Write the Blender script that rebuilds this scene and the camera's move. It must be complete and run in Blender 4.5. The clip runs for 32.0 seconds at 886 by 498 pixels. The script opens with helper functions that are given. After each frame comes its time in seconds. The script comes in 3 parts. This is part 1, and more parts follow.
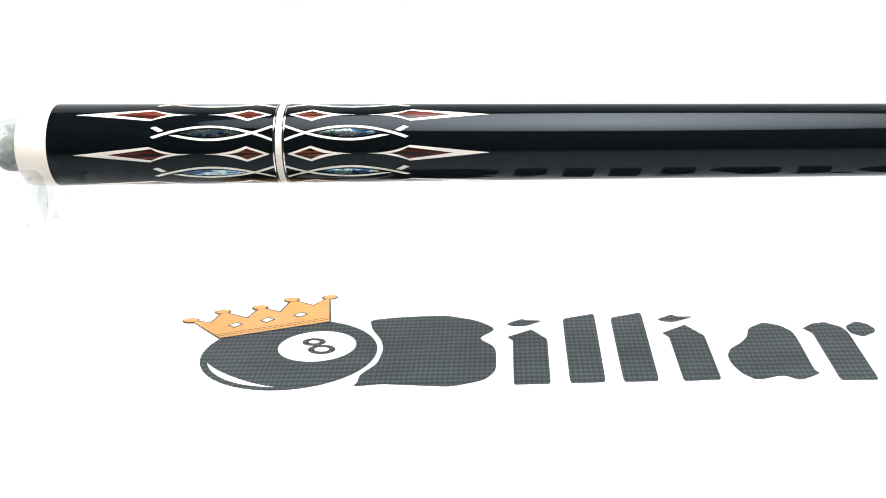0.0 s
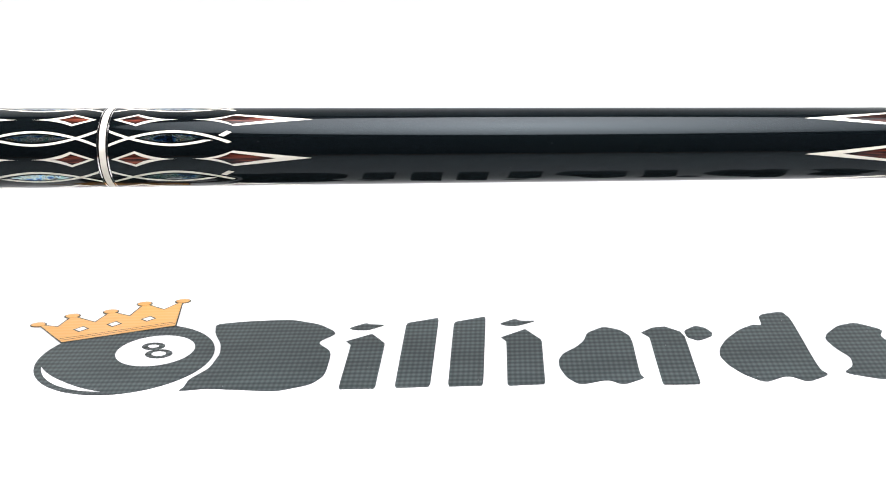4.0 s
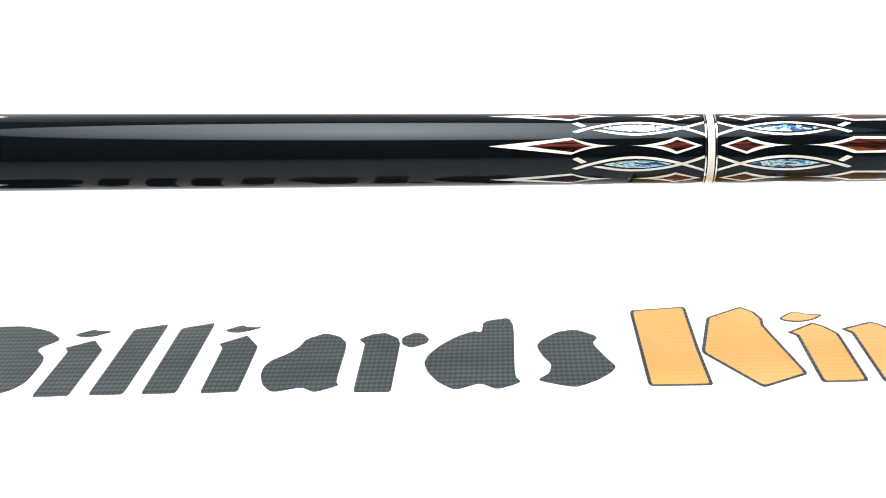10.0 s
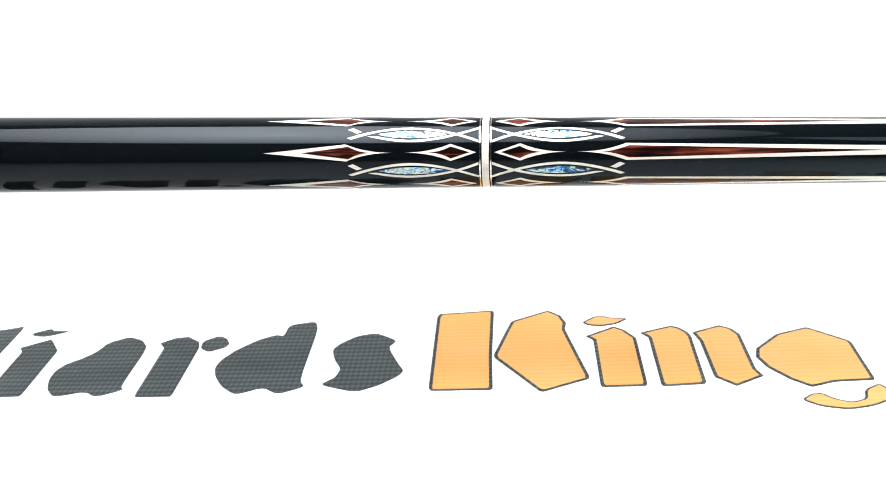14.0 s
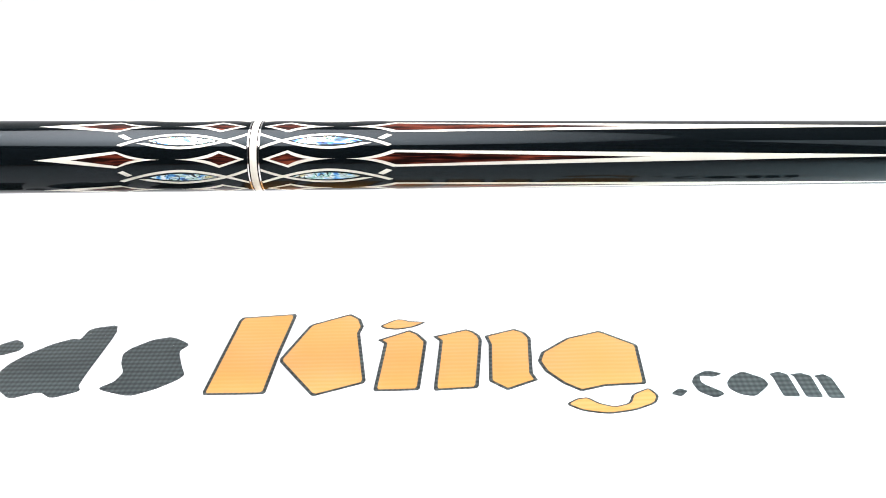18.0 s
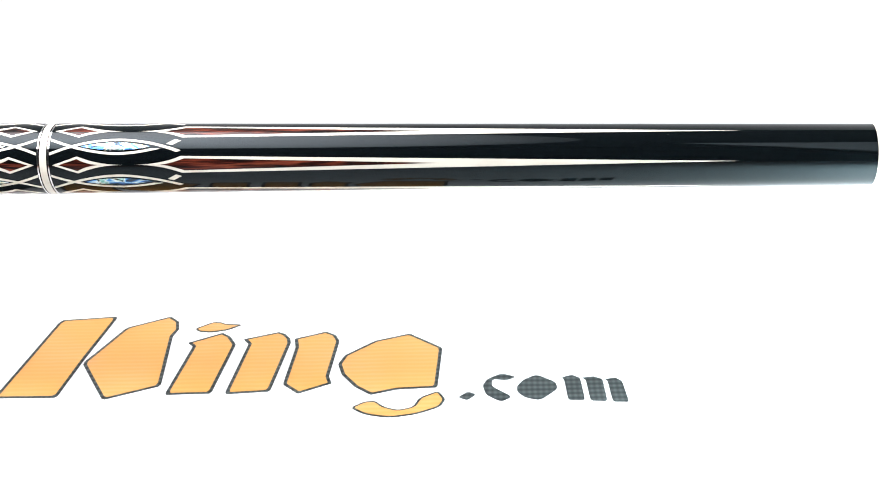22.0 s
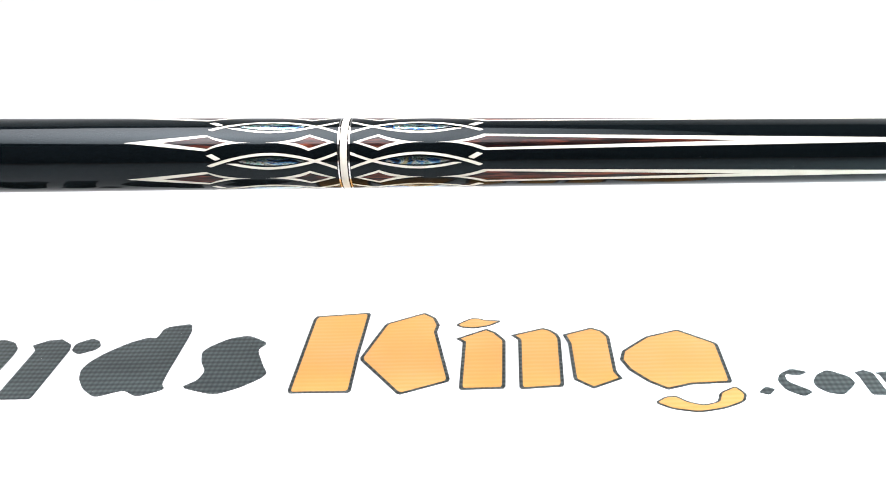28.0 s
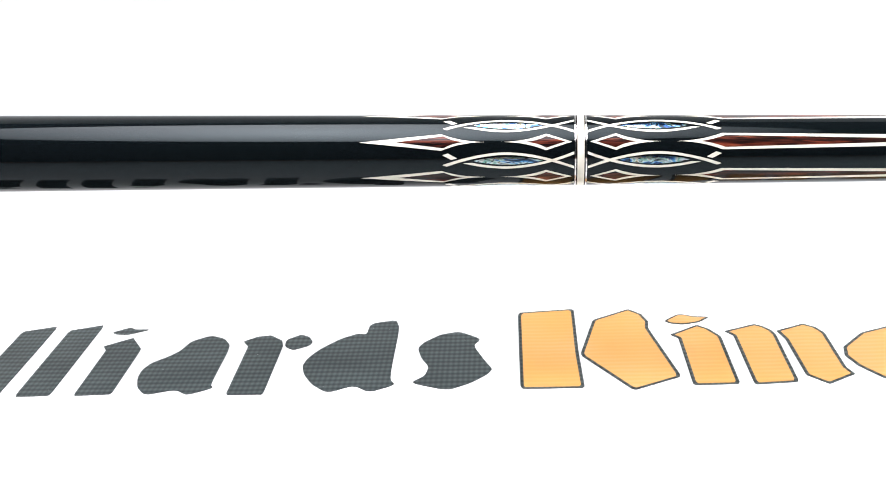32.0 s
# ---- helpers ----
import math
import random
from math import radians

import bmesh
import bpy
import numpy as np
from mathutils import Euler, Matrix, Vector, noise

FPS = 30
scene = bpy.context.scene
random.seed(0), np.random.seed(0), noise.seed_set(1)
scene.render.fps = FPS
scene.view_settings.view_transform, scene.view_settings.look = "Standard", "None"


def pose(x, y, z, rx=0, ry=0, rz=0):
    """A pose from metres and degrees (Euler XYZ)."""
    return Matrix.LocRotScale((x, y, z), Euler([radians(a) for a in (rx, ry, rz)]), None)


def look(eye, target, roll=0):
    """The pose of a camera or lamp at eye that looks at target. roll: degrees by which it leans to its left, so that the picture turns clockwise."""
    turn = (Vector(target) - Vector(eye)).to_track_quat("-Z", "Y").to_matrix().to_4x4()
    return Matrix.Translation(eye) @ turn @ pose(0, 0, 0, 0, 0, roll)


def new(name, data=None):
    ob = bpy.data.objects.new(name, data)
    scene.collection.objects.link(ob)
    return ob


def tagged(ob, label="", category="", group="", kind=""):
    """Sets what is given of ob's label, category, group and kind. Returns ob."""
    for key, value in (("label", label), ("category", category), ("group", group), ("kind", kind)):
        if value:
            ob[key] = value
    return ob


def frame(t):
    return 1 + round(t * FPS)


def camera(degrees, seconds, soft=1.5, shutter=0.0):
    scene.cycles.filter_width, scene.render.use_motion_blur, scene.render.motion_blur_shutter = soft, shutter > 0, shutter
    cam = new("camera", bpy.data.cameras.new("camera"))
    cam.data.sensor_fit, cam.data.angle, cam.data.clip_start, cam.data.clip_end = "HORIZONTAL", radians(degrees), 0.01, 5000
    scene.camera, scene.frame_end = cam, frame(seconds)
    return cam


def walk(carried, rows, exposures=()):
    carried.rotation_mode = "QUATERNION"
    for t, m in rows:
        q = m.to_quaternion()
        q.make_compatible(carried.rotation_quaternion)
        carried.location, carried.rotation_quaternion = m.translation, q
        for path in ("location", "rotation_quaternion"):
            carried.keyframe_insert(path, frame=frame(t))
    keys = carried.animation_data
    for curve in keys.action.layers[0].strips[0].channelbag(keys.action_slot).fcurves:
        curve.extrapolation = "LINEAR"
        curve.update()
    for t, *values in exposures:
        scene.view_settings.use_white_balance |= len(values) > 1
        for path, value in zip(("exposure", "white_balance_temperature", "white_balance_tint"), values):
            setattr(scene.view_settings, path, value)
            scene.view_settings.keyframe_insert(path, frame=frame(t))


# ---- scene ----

# ---- camera: one straight slide along the cue, out and back ----
cam = camera(37.83, 32.0, soft=0.95)
SLIDE = [  # seconds, millimetres along the slider
    (0, -204.6), (0.5, -197.4), (1, -189.8), (1.5, -181.9), (2, -173.5), (2.5, -164.8), (3, -155.9),
    (3.5, -146.8), (5.5, -109.6), (6, -100.2), (6.5, -90.6), (7, -80.8), (7.5, -70.9), (8, -60.9),
    (8.5, -50.9), (9, -41.1), (9.5, -31.2), (10, -21.4), (10.5, -11.5), (11, -1.3), (11.5, 9.0),
    (12, 19.5), (12.5, 29.9), (13, 40.0), (13.5, 50.1), (14, 60.1), (14.5, 70.2), (16.5, 112.3),
    (17, 122.6), (17.5, 132.9), (18, 143.5), (18.5, 154.2), (19, 165.0), (19.5, 175.7), (20, 186.3),
    (20.5, 196.7), (21, 207.0), (21.5, 217.2), (21.7, 219.3), (22.2, 219.3), (22.8, 219.3), (23, 217.5),
    (23.5, 206.9), (24, 196.8), (24.5, 186.5), (25, 176.0), (25.5, 165.5), (27.5, 122.7), (28, 112.2),
    (28.5, 101.8), (29, 91.2), (29.5, 80.6), (30, 69.5), (30.5, 58.5), (31, 47.6), (31.5, 36.8),
    (32, 26.1)]
# the slider sags a hair in its middle, which tips the camera by a few hundredths of a degree
walk(cam, [(t, pose(s / 1000, -0.44230 + 0.06673 * s / 1000, 0.20152 - 0.02655 * s / 1000,
                    71.5688 + 0.0376 - 0.0676 * ((s - 5) / 195) ** 2, 2.2760, 2.5080)) for t, s in SLIDE])

# ---- light: a dim room, unseen lamps added past each end and low over the sheet; the round softbox over the table stands with the things ----
world = bpy.data.worlds.new("room_dark")
world.use_nodes = True
world.node_tree.nodes["Background"].inputs[0].default_value = (0.02, 0.022, 0.024, 1)
world.node_tree.nodes["Background"].inputs[1].default_value = 1.0
scene.world = world


def area_lamp(name, eye, target, watts, size, shape="DISK", size_y=0.0, colour=(1, 1, 1)):
    data = bpy.data.lights.new(name, "AREA")
    data.energy, data.shape, data.size, data.color = watts, shape, size, colour
    if size_y:
        data.size_y = size_y
    ob = new(name, data)
    ob.matrix_world = look(eye, target)
    return ob


# lamps out of view past both ends, added to whiten sheet and backdrop
area_lamp("unseen_end_lamp", (-1.75, 0.42, 1.05), (-0.10, 0.60, 0.10), 46, 1.0, "SQUARE")
area_lamp("unseen_end_lamp", (1.75, 0.42, 1.05), (0.25, 0.70, 0.15), 66, 1.0, "SQUARE")
# unseen fill added low over the sheet, to brighten its reflection at the joint end
area_lamp("sheet_fill_lamp", (0.455, -0.06, 0.085), (0.465, -0.05, 0.0), 8.5, 0.10, "SQUARE", colour=(0.80, 0.95, 1.0))

# ---- materials ----


def material(name, colour=(0.5, 0.5, 0.5), rough=0.5, metal=0.0, coat=0.0, spec=0.5):
    m = bpy.data.materials.new(name)
    m.use_nodes = True
    b = m.node_tree.nodes["Principled BSDF"]
    b.inputs["Base Color"].default_value = (*colour, 1)
    b.inputs["Roughness"].default_value = rough
    b.inputs["Metallic"].default_value = metal
    b.inputs["Coat Weight"].default_value = coat
    b.inputs["Coat Roughness"].default_value = 0.02
    b.inputs["Coat IOR"].default_value = 1.26
    b.inputs["Specular IOR Level"].default_value = spec
    return m, m.node_tree, b


def node(nt, kind, inputs=None, **props):
    n = nt.nodes.new(kind)
    for k, v in props.items():
        setattr(n, k, v)
    for k, v in (inputs or {}).items():
        if isinstance(v, bpy.types.NodeSocket):
            nt.links.new(v, n.inputs[k])
        else:
            n.inputs[k].default_value = v
    return n


def ramp(nt, fac, stops):
    n = node(nt, "ShaderNodeValToRGB", {0: fac})
    e = n.color_ramp.elements
    while len(e) < len(stops):
        e.new(0.5)
    for s, (p, c) in zip(e, stops):
        s.position, s.color = p, (*c, 1)
    return n.outputs[0]


def coords(nt, scale=(1, 1, 1), jitter=False):
    """Object coordinates, scaled; with jitter each object gets its own stretch of the pattern."""
    tc = node(nt, "ShaderNodeTexCoord")
    mp = node(nt, "ShaderNodeMapping", {"Vector": tc.outputs["Object"], "Scale": scale})
    if jitter:
        info = node(nt, "ShaderNodeObjectInfo")
        mul = node(nt, "ShaderNodeMath", {0: info.outputs["Random"], 1: 37.0}, operation="MULTIPLY")
        cmb = node(nt, "ShaderNodeCombineXYZ", {0: mul.outputs[0], 1: mul.outputs[0], 2: 0.0})
        nt.links.new(cmb.outputs[0], mp.inputs["Location"])
    return mp.outputs[0]


def bump(nt, b, height, strength, distance):
    n = node(nt, "ShaderNodeBump", {"Height": height, "Strength": strength, "Distance": distance})
    nt.links.new(n.outputs[0], b.inputs["Normal"])


def make_materials():
    M = {}
    # white sheet: faint mottling and grain
    m, nt, b = material("white_sheet", (0.45, 0.46, 0.46), 0.55, spec=0.3)
    big = node(nt, "ShaderNodeTexNoise", {"Vector": coords(nt), "Scale": 3.0, "Detail": 3.0})
    fine = node(nt, "ShaderNodeTexNoise", {"Vector": coords(nt), "Scale": 900.0, "Detail": 2.0})
    c = ramp(nt, big.outputs[0], [(0.3, (0.435, 0.445, 0.448)), (0.7, (0.465, 0.472, 0.470))])
    nt.links.new(c, b.inputs["Base Color"])
    bump(nt, b, fine.outputs[0], 0.05, 0.0001)
    M["sheet"] = m
    # carbon-weave vinyl
    m, nt, b = material("grey_weave_vinyl", (0.02, 0.02, 0.02), 0.28, spec=0.30)
    wx = node(nt, "ShaderNodeTexWave", {"Vector": coords(nt), "Scale": 155.0, "Distortion": 0.8, "Detail": 1.0, "Detail Scale": 0.4},
              wave_type="BANDS", bands_direction="X")
    wy = node(nt, "ShaderNodeTexWave", {"Vector": coords(nt), "Scale": 82.0, "Distortion": 1.0, "Detail": 2.0, "Detail Scale": 0.6},
              wave_type="BANDS", bands_direction="Y")
    col = node(nt, "ShaderNodeMath", {0: wx.outputs["Fac"], 1: 0.34, 2: 0.66}, operation="MULTIPLY_ADD")
    row = node(nt, "ShaderNodeMath", {0: wy.outputs["Fac"], 1: 0.50, 2: 0.50}, operation="MULTIPLY_ADD")
    mix = node(nt, "ShaderNodeMath", {0: col.outputs[0], 1: row.outputs[0]}, operation="MULTIPLY")
    nz = node(nt, "ShaderNodeTexNoise", {"Vector": coords(nt, (1.0, 2.2, 1.0)), "Scale": 26.0, "Detail": 6.0, "Roughness": 0.6})
    tone = node(nt, "ShaderNodeMapRange", {"Value": nz.outputs[0], "From Min": 0.3, "From Max": 0.7, "To Min": 0.80, "To Max": 1.2})
    add = node(nt, "ShaderNodeMath", {0: mix.outputs[0], 1: tone.outputs[0]}, operation="MULTIPLY")
    sp = node(nt, "ShaderNodeTexVoronoi", {"Vector": coords(nt), "Scale": 130.0})
    c = ramp(nt, add.outputs[0], [(0.10, (0.0025, 0.0040, 0.0044)), (0.45, (0.0080, 0.0112, 0.0122)), (1.0, (0.033, 0.046, 0.047))])
    speck = ramp(nt, sp.outputs["Distance"], [(0.0, (0.4, 0.4, 0.4)), (0.045, (0, 0, 0))])
    dusty = node(nt, "ShaderNodeMixRGB", {0: 1.0, 1: c, 2: speck}, blend_type="ADD")
    nt.links.new(dusty.outputs[0], b.inputs["Base Color"])
    # the threads shine row by row
    b.inputs["Specular Tint"].default_value = (0.74, 0.98, 0.98, 1)
    gleam = node(nt, "ShaderNodeMapRange", {"Value": add.outputs[0], "From Min": 0.3, "From Max": 1.1, "To Min": 0.12, "To Max": 0.32})
    nt.links.new(gleam.outputs[0], b.inputs["Specular IOR Level"])
    bump(nt, b, mix.outputs[0], 0.10, 0.0003)
    M["weave"] = m
    # orange vinyl with fine lines
    m, nt, b = material("orange_vinyl", (0.40, 0.20, 0.07), 0.34, spec=0.32)
    wy = node(nt, "ShaderNodeTexWave", {"Vector": coords(nt), "Scale": 90.0, "Distortion": 1.5, "Detail": 2.0},
              wave_type="BANDS", bands_direction="Y")
    big = node(nt, "ShaderNodeTexNoise", {"Vector": coords(nt), "Scale": 22.0, "Detail": 2.0})
    mx = node(nt, "ShaderNodeMath", {0: wy.outputs["Fac"], 1: 0.25, 2: big.outputs[0]}, operation="MULTIPLY_ADD")
    c = ramp(nt, mx.outputs[0], [(0.35, (0.350, 0.170, 0.030)), (0.60, (0.368, 0.186, 0.042)), (0.85, (0.40, 0.210, 0.070))])
    nt.links.new(c, b.inputs["Base Color"])
    M["orange"] = m
    # black lacquer with dust specks
    m, nt, b = material("black_lacquer", (0.0022, 0.0036, 0.0043), 0.04, spec=0.17)
    b.inputs["Specular Tint"].default_value = (0.78, 0.96, 1.02, 1)
    sp = node(nt, "ShaderNodeTexVoronoi", {"Vector": coords(nt), "Scale": 110.0})
    dust = ramp(nt, sp.outputs["Distance"], [(0.0, (0.16, 0.16, 0.16)), (0.022, (0.0022, 0.0036, 0.0043))])
    nt.links.new(dust, b.inputs["Base Color"])
    nz = node(nt, "ShaderNodeTexNoise", {"Vector": coords(nt, (8, 60, 60)), "Scale": 1.0, "Detail": 2.0})
    bump(nt, b, nz.outputs[0], 0.03, 0.0004)
    M["black"] = m
    m, nt, b = material("black_line", (0.004, 0.004, 0.004), 0.2, spec=0.1)
    M["line"] = m
    # ivory inlay under lacquer; the cap is a lighter piece
    for key, name, lo, hi in (("ivory", "ivory_inlay", (0.58, 0.560, 0.482), (0.64, 0.622, 0.542)), ("cap", "ivory_cap", (0.74, 0.70, 0.59), (0.80, 0.765, 0.66))):
        m, nt, b = material(name, hi, 0.30, coat=1.0, spec=0.1)
        nz = node(nt, "ShaderNodeTexNoise", {"Vector": coords(nt, (60, 300, 300)), "Scale": 1.0, "Detail": 3.0})
        nt.links.new(ramp(nt, nz.outputs[0], [(0.3, lo), (0.7, hi)]), b.inputs["Base Color"])
        M[key] = m
    # figured red-brown hardwood
    m, nt, b = material("red_hardwood", (0.12, 0.03, 0.015), 0.3, coat=1.0, spec=0.1)
    g = node(nt, "ShaderNodeTexNoise", {"Vector": coords(nt, (55, 1100, 1100), True), "Scale": 1.0, "Detail": 5.0, "Distortion": 0.8})
    broad = node(nt, "ShaderNodeTexNoise", {"Vector": coords(nt, (38, 420, 420), True), "Scale": 1.0, "Detail": 3.0, "Distortion": 1.2})
    dark = ramp(nt, broad.outputs[0], [(0.40, (0.10, 0.08, 0.08)), (0.56, (0.98, 0.86, 0.86))])
    grain = (ramp(nt, g.outputs[0], [(0.38, (0.004, 0.002, 0.002)), (0.46, (0.026, 0.006, 0.004)),
                                        (0.56, (0.095, 0.021, 0.011)), (0.74, (0.22, 0.060, 0.026))]))
    streaked = node(nt, "ShaderNodeMixRGB", {0: 1.0, 1: grain, 2: dark}, blend_type="MULTIPLY")
    nt.links.new(streaked.outputs[0], b.inputs["Base Color"])
    M["wood"] = m
    # abalone shell: patches of blue, green and pearl, split by dark growth lines
    m, nt, b = material("abalone_shell", (0.1, 0.2, 0.25), 0.15, metal=0.95, coat=1.0)
    v = coords(nt, (150, 400, 400), True)
    patch = node(nt, "ShaderNodeTexNoise", {"Vector": v, "Scale": 0.62, "Detail": 1.5, "Distortion": 1.8})
    info = node(nt, "ShaderNodeObjectInfo")
    tone = node(nt, "ShaderNodeMapRange", {"Value": info.outputs["Random"], "To Min": -0.05, "To Max": 0.06})
    sh = node(nt, "ShaderNodeMath", {0: patch.outputs[0], 1: tone.outputs[0]}, operation="ADD")
    col = ramp(nt, sh.outputs[0], [(0.32, (0.02, 0.04, 0.06)), (0.37, (0.02, 0.10, 0.34)), (0.42, (0.10, 0.34, 0.62)), (0.455, (0.42, 0.56, 0.60)), (0.49, (0.62, 0.62, 0.58)),
                                  (0.52, (0.10, 0.34, 0.28)), (0.55, (0.30, 0.48, 0.44)), (0.60, (0.52, 0.58, 0.66)), (0.64, (0.42, 0.38, 0.16)), (0.70, (0.05, 0.18, 0.40))])
    curl = node(nt, "ShaderNodeTexNoise", {"Vector": v, "Scale": 0.42, "Detail": 1.5, "Distortion": 2.6})
    seam = ramp(nt, curl.outputs[0], [(0.43, (1, 1, 1)), (0.442, (0.02, 0.025, 0.025)), (0.462, (0.02, 0.025, 0.025)), (0.472, (1, 1, 1)),
                                     (0.57, (1, 1, 1)), (0.583, (0.02, 0.025, 0.025)), (0.593, (0.02, 0.025, 0.025)), (0.605, (1, 1, 1))])
    fine = node(nt, "ShaderNodeTexNoise", {"Vector": coords(nt, (500, 1500, 1500), True), "Scale": 1.0, "Detail": 2.0})
    sheen = ramp(nt, fine.outputs[0], [(0.35, (0.66, 0.70, 0.72)), (0.65, (1.05, 1.05, 1.05))])
    mul = node(nt, "ShaderNodeMixRGB", {0: 1.0, 1: col, 2: seam}, blend_type="MULTIPLY")
    mul = node(nt, "ShaderNodeMixRGB", {0: 1.0, 1: mul.outputs[0], 2: sheen}, blend_type="MULTIPLY")
    nt.links.new(mul.outputs[0], b.inputs["Base Color"])
    M["shell"] = m
    # polished silver, milled in fine lines round the ring
    m, nt, b = material("polished_silver", (0.80, 0.79, 0.77), 0.12, metal=1.0)
    mill = node(nt, "ShaderNodeTexNoise", {"Vector": coords(nt, (300, 900, 900)), "Scale": 1.0, "Detail": 3.0})
    nt.links.new(ramp(nt, mill.outputs[0], [(0.40, (0.45, 0.45, 0.45)), (0.60, (0.84, 0.83, 0.81))]), b.inputs["Base Color"])
    M["silver"] = m
    # grey rubber
    m, nt, b = material("grey_rubber", (0.18, 0.20, 0.19), 0.6)
    nz = node(nt, "ShaderNodeTexNoise", {"Vector": coords(nt), "Scale": 160.0, "Detail": 5.0, "Distortion": 1.0})
    nt.links.new(ramp(nt, nz.outputs[0], [(0.38, (0.15, 0.175, 0.16)), (0.56, (0.26, 0.29, 0.27)), (0.64, (0.42, 0.44, 0.42))]), b.inputs["Base Color"])
    M["rubber"] = m
    # clear acrylic, frosted roller
    m, nt, b = material("clear_acrylic", (1, 1, 1), 0.0)
    b.inputs["Base Color"].default_value = (0.9, 0.92, 0.92, 1)
    clear = node(nt, "ShaderNodeBsdfTransparent", {"Color": (0.99, 0.995, 0.995, 1)})
    mixed = node(nt, "ShaderNodeMixShader", {0: 0.03, 1: clear.outputs[0], 2: b.outputs[0]})
    nt.links.new(mixed.outputs[0], nt.nodes["Material Output"].inputs[0])
    M["acrylic"] = m
    m, nt, b = material("frosted_roller", (0.40, 0.405, 0.40), 0.4)
    clear = node(nt, "ShaderNodeBsdfTransparent", {"Color": (0.97, 0.98, 0.98, 1)})
    mixed = node(nt, "ShaderNodeMixShader", {0: 0.10, 1: clear.outputs[0], 2: b.outputs[0]})
    nt.links.new(mixed.outputs[0], nt.nodes["Material Output"].inputs[0])
    M["roller"] = m
    # softbox cloth, brightest round its middle
    m, nt, b = material("softbox_cloth", (0.8, 0.8, 0.8), 0.6)
    tc = node(nt, "ShaderNodeTexCoord")
    mp = node(nt, "ShaderNodeMapping", {"Vector": tc.outputs["Object"], "Location": (0.08, -0.05, 0.0), "Scale": (2.6, 1.6, 1.0)})
    glow = node(nt, "ShaderNodeTexGradient", {"Vector": mp.outputs[0]}, gradient_type="SPHERICAL")
    level = node(nt, "ShaderNodeMapRange", {"Value": glow.outputs["Fac"], "From Max": 1.0, "To Min": 0.7, "To Max": 21.0})
    b.inputs["Emission Color"].default_value = (1.02, 0.955, 1.0, 1)
    nt.links.new(level.outputs[0], b.inputs["Emission Strength"])
    M["diffuser"] = m
    # creased cloth of the tall softbox
    m, nt, b = material("creased_cloth", (0.8, 0.8, 0.8), 0.6)
    crease = node(nt, "ShaderNodeTexNoise", {"Vector": coords(nt, (1.6, 9.0, 1.0)), "Scale": 1.0, "Detail": 4.0, "Distortion": 0.6})
    level = node(nt, "ShaderNodeMapRange", {"Value": crease.outputs[0], "From Min": 0.38, "From Max": 0.62, "To Min": 0.9, "To Max": 3.6})
    b.inputs["Emission Color"].default_value = (0.93, 0.94, 1.0, 1)
    nt.links.new(level.outputs[0], b.inputs["Emission Strength"])
    M["creased"] = m
    m, nt, b = material("softbox_shell", (0.02, 0.02, 0.021), 0.7)
    M["shell_cloth"] = m
    # room
    for name, base in (("wall_paint", 0.06), ("ceiling_paint", 0.08), ("floor_vinyl", 0.05)):
        m, nt, b = material(name, (base, base, base), 0.8)
        nz = node(nt, "ShaderNodeTexNoise", {"Vector": coords(nt), "Scale": 2.0, "Detail": 5.0})
        nt.links.new(ramp(nt, nz.outputs[0], [(0.3, (base * 0.85, base * 0.86, base * 0.9)), (0.7, (base * 1.1,) * 3)]), b.inputs["Base Color"])
        M[name] = m
    m, nt, b = material("table_wood", (0.16, 0.07, 0.04), 0.4)
    nz = node(nt, "ShaderNodeTexNoise", {"Vector": coords(nt, (2, 30, 30)), "Scale": 1.5, "Detail": 5.0})
    nt.links.new(ramp(nt, nz.outputs[0], [(0.3, (0.10, 0.042, 0.022)), (0.7, (0.21, 0.095, 0.05))]), b.inputs["Base Color"])
    M["laminate"] = m
    return M


M = make_materials()

# ---- mesh helpers ----


def part(name, bm, mat, parent=None, label="", smooth=False):
    me = bpy.data.meshes.new(name)
    bm.to_mesh(me)
    bm.free()
    me.materials.append(mat)
    if smooth:
        me.shade_smooth()
    ob = new(name, me)
    ob.parent = parent
    return tagged(ob, label)


def box(x0, x1, y0, y1, z0, z1, bevel=0.0):
    bm = bmesh.new()
    bmesh.ops.create_cube(bm, size=1.0)
    for v in bm.verts:
        v.co = Vector(((x0 + x1) / 2 + v.co.x * (x1 - x0), (y0 + y1) / 2 + v.co.y * (y1 - y0), (z0 + z1) / 2 + v.co.z * (z1 - z0)))
    if bevel:
        bmesh.ops.bevel(bm, geom=bm.edges[:], offset=bevel, segments=2, affect="EDGES", profile=0.5)
    return bm


def lathe(profile, segments=96, close=True):
    """Turns (x, radius) points about the x axis."""
    bm = bmesh.new()
    rings = []
    for x, r in profile:
        rings.append([bm.verts.new((x, r * math.cos(2 * math.pi * k / segments), r * math.sin(2 * math.pi * k / segments)))
                      for k in range(segments)])
    for a, b in zip(rings, rings[1:]):
        for k in range(segments):
            j = (k + 1) % segments
            bm.faces.new((a[k], b[k], b[j], a[j]))
    if close:
        for ring in (rings[0][::-1], rings[-1]):
            bm.faces.new([bm.verts.new(v.co) for v in ring])
    bmesh.ops.recalc_face_normals(bm, faces=bm.faces[:])
    return bm


# ---- room ----


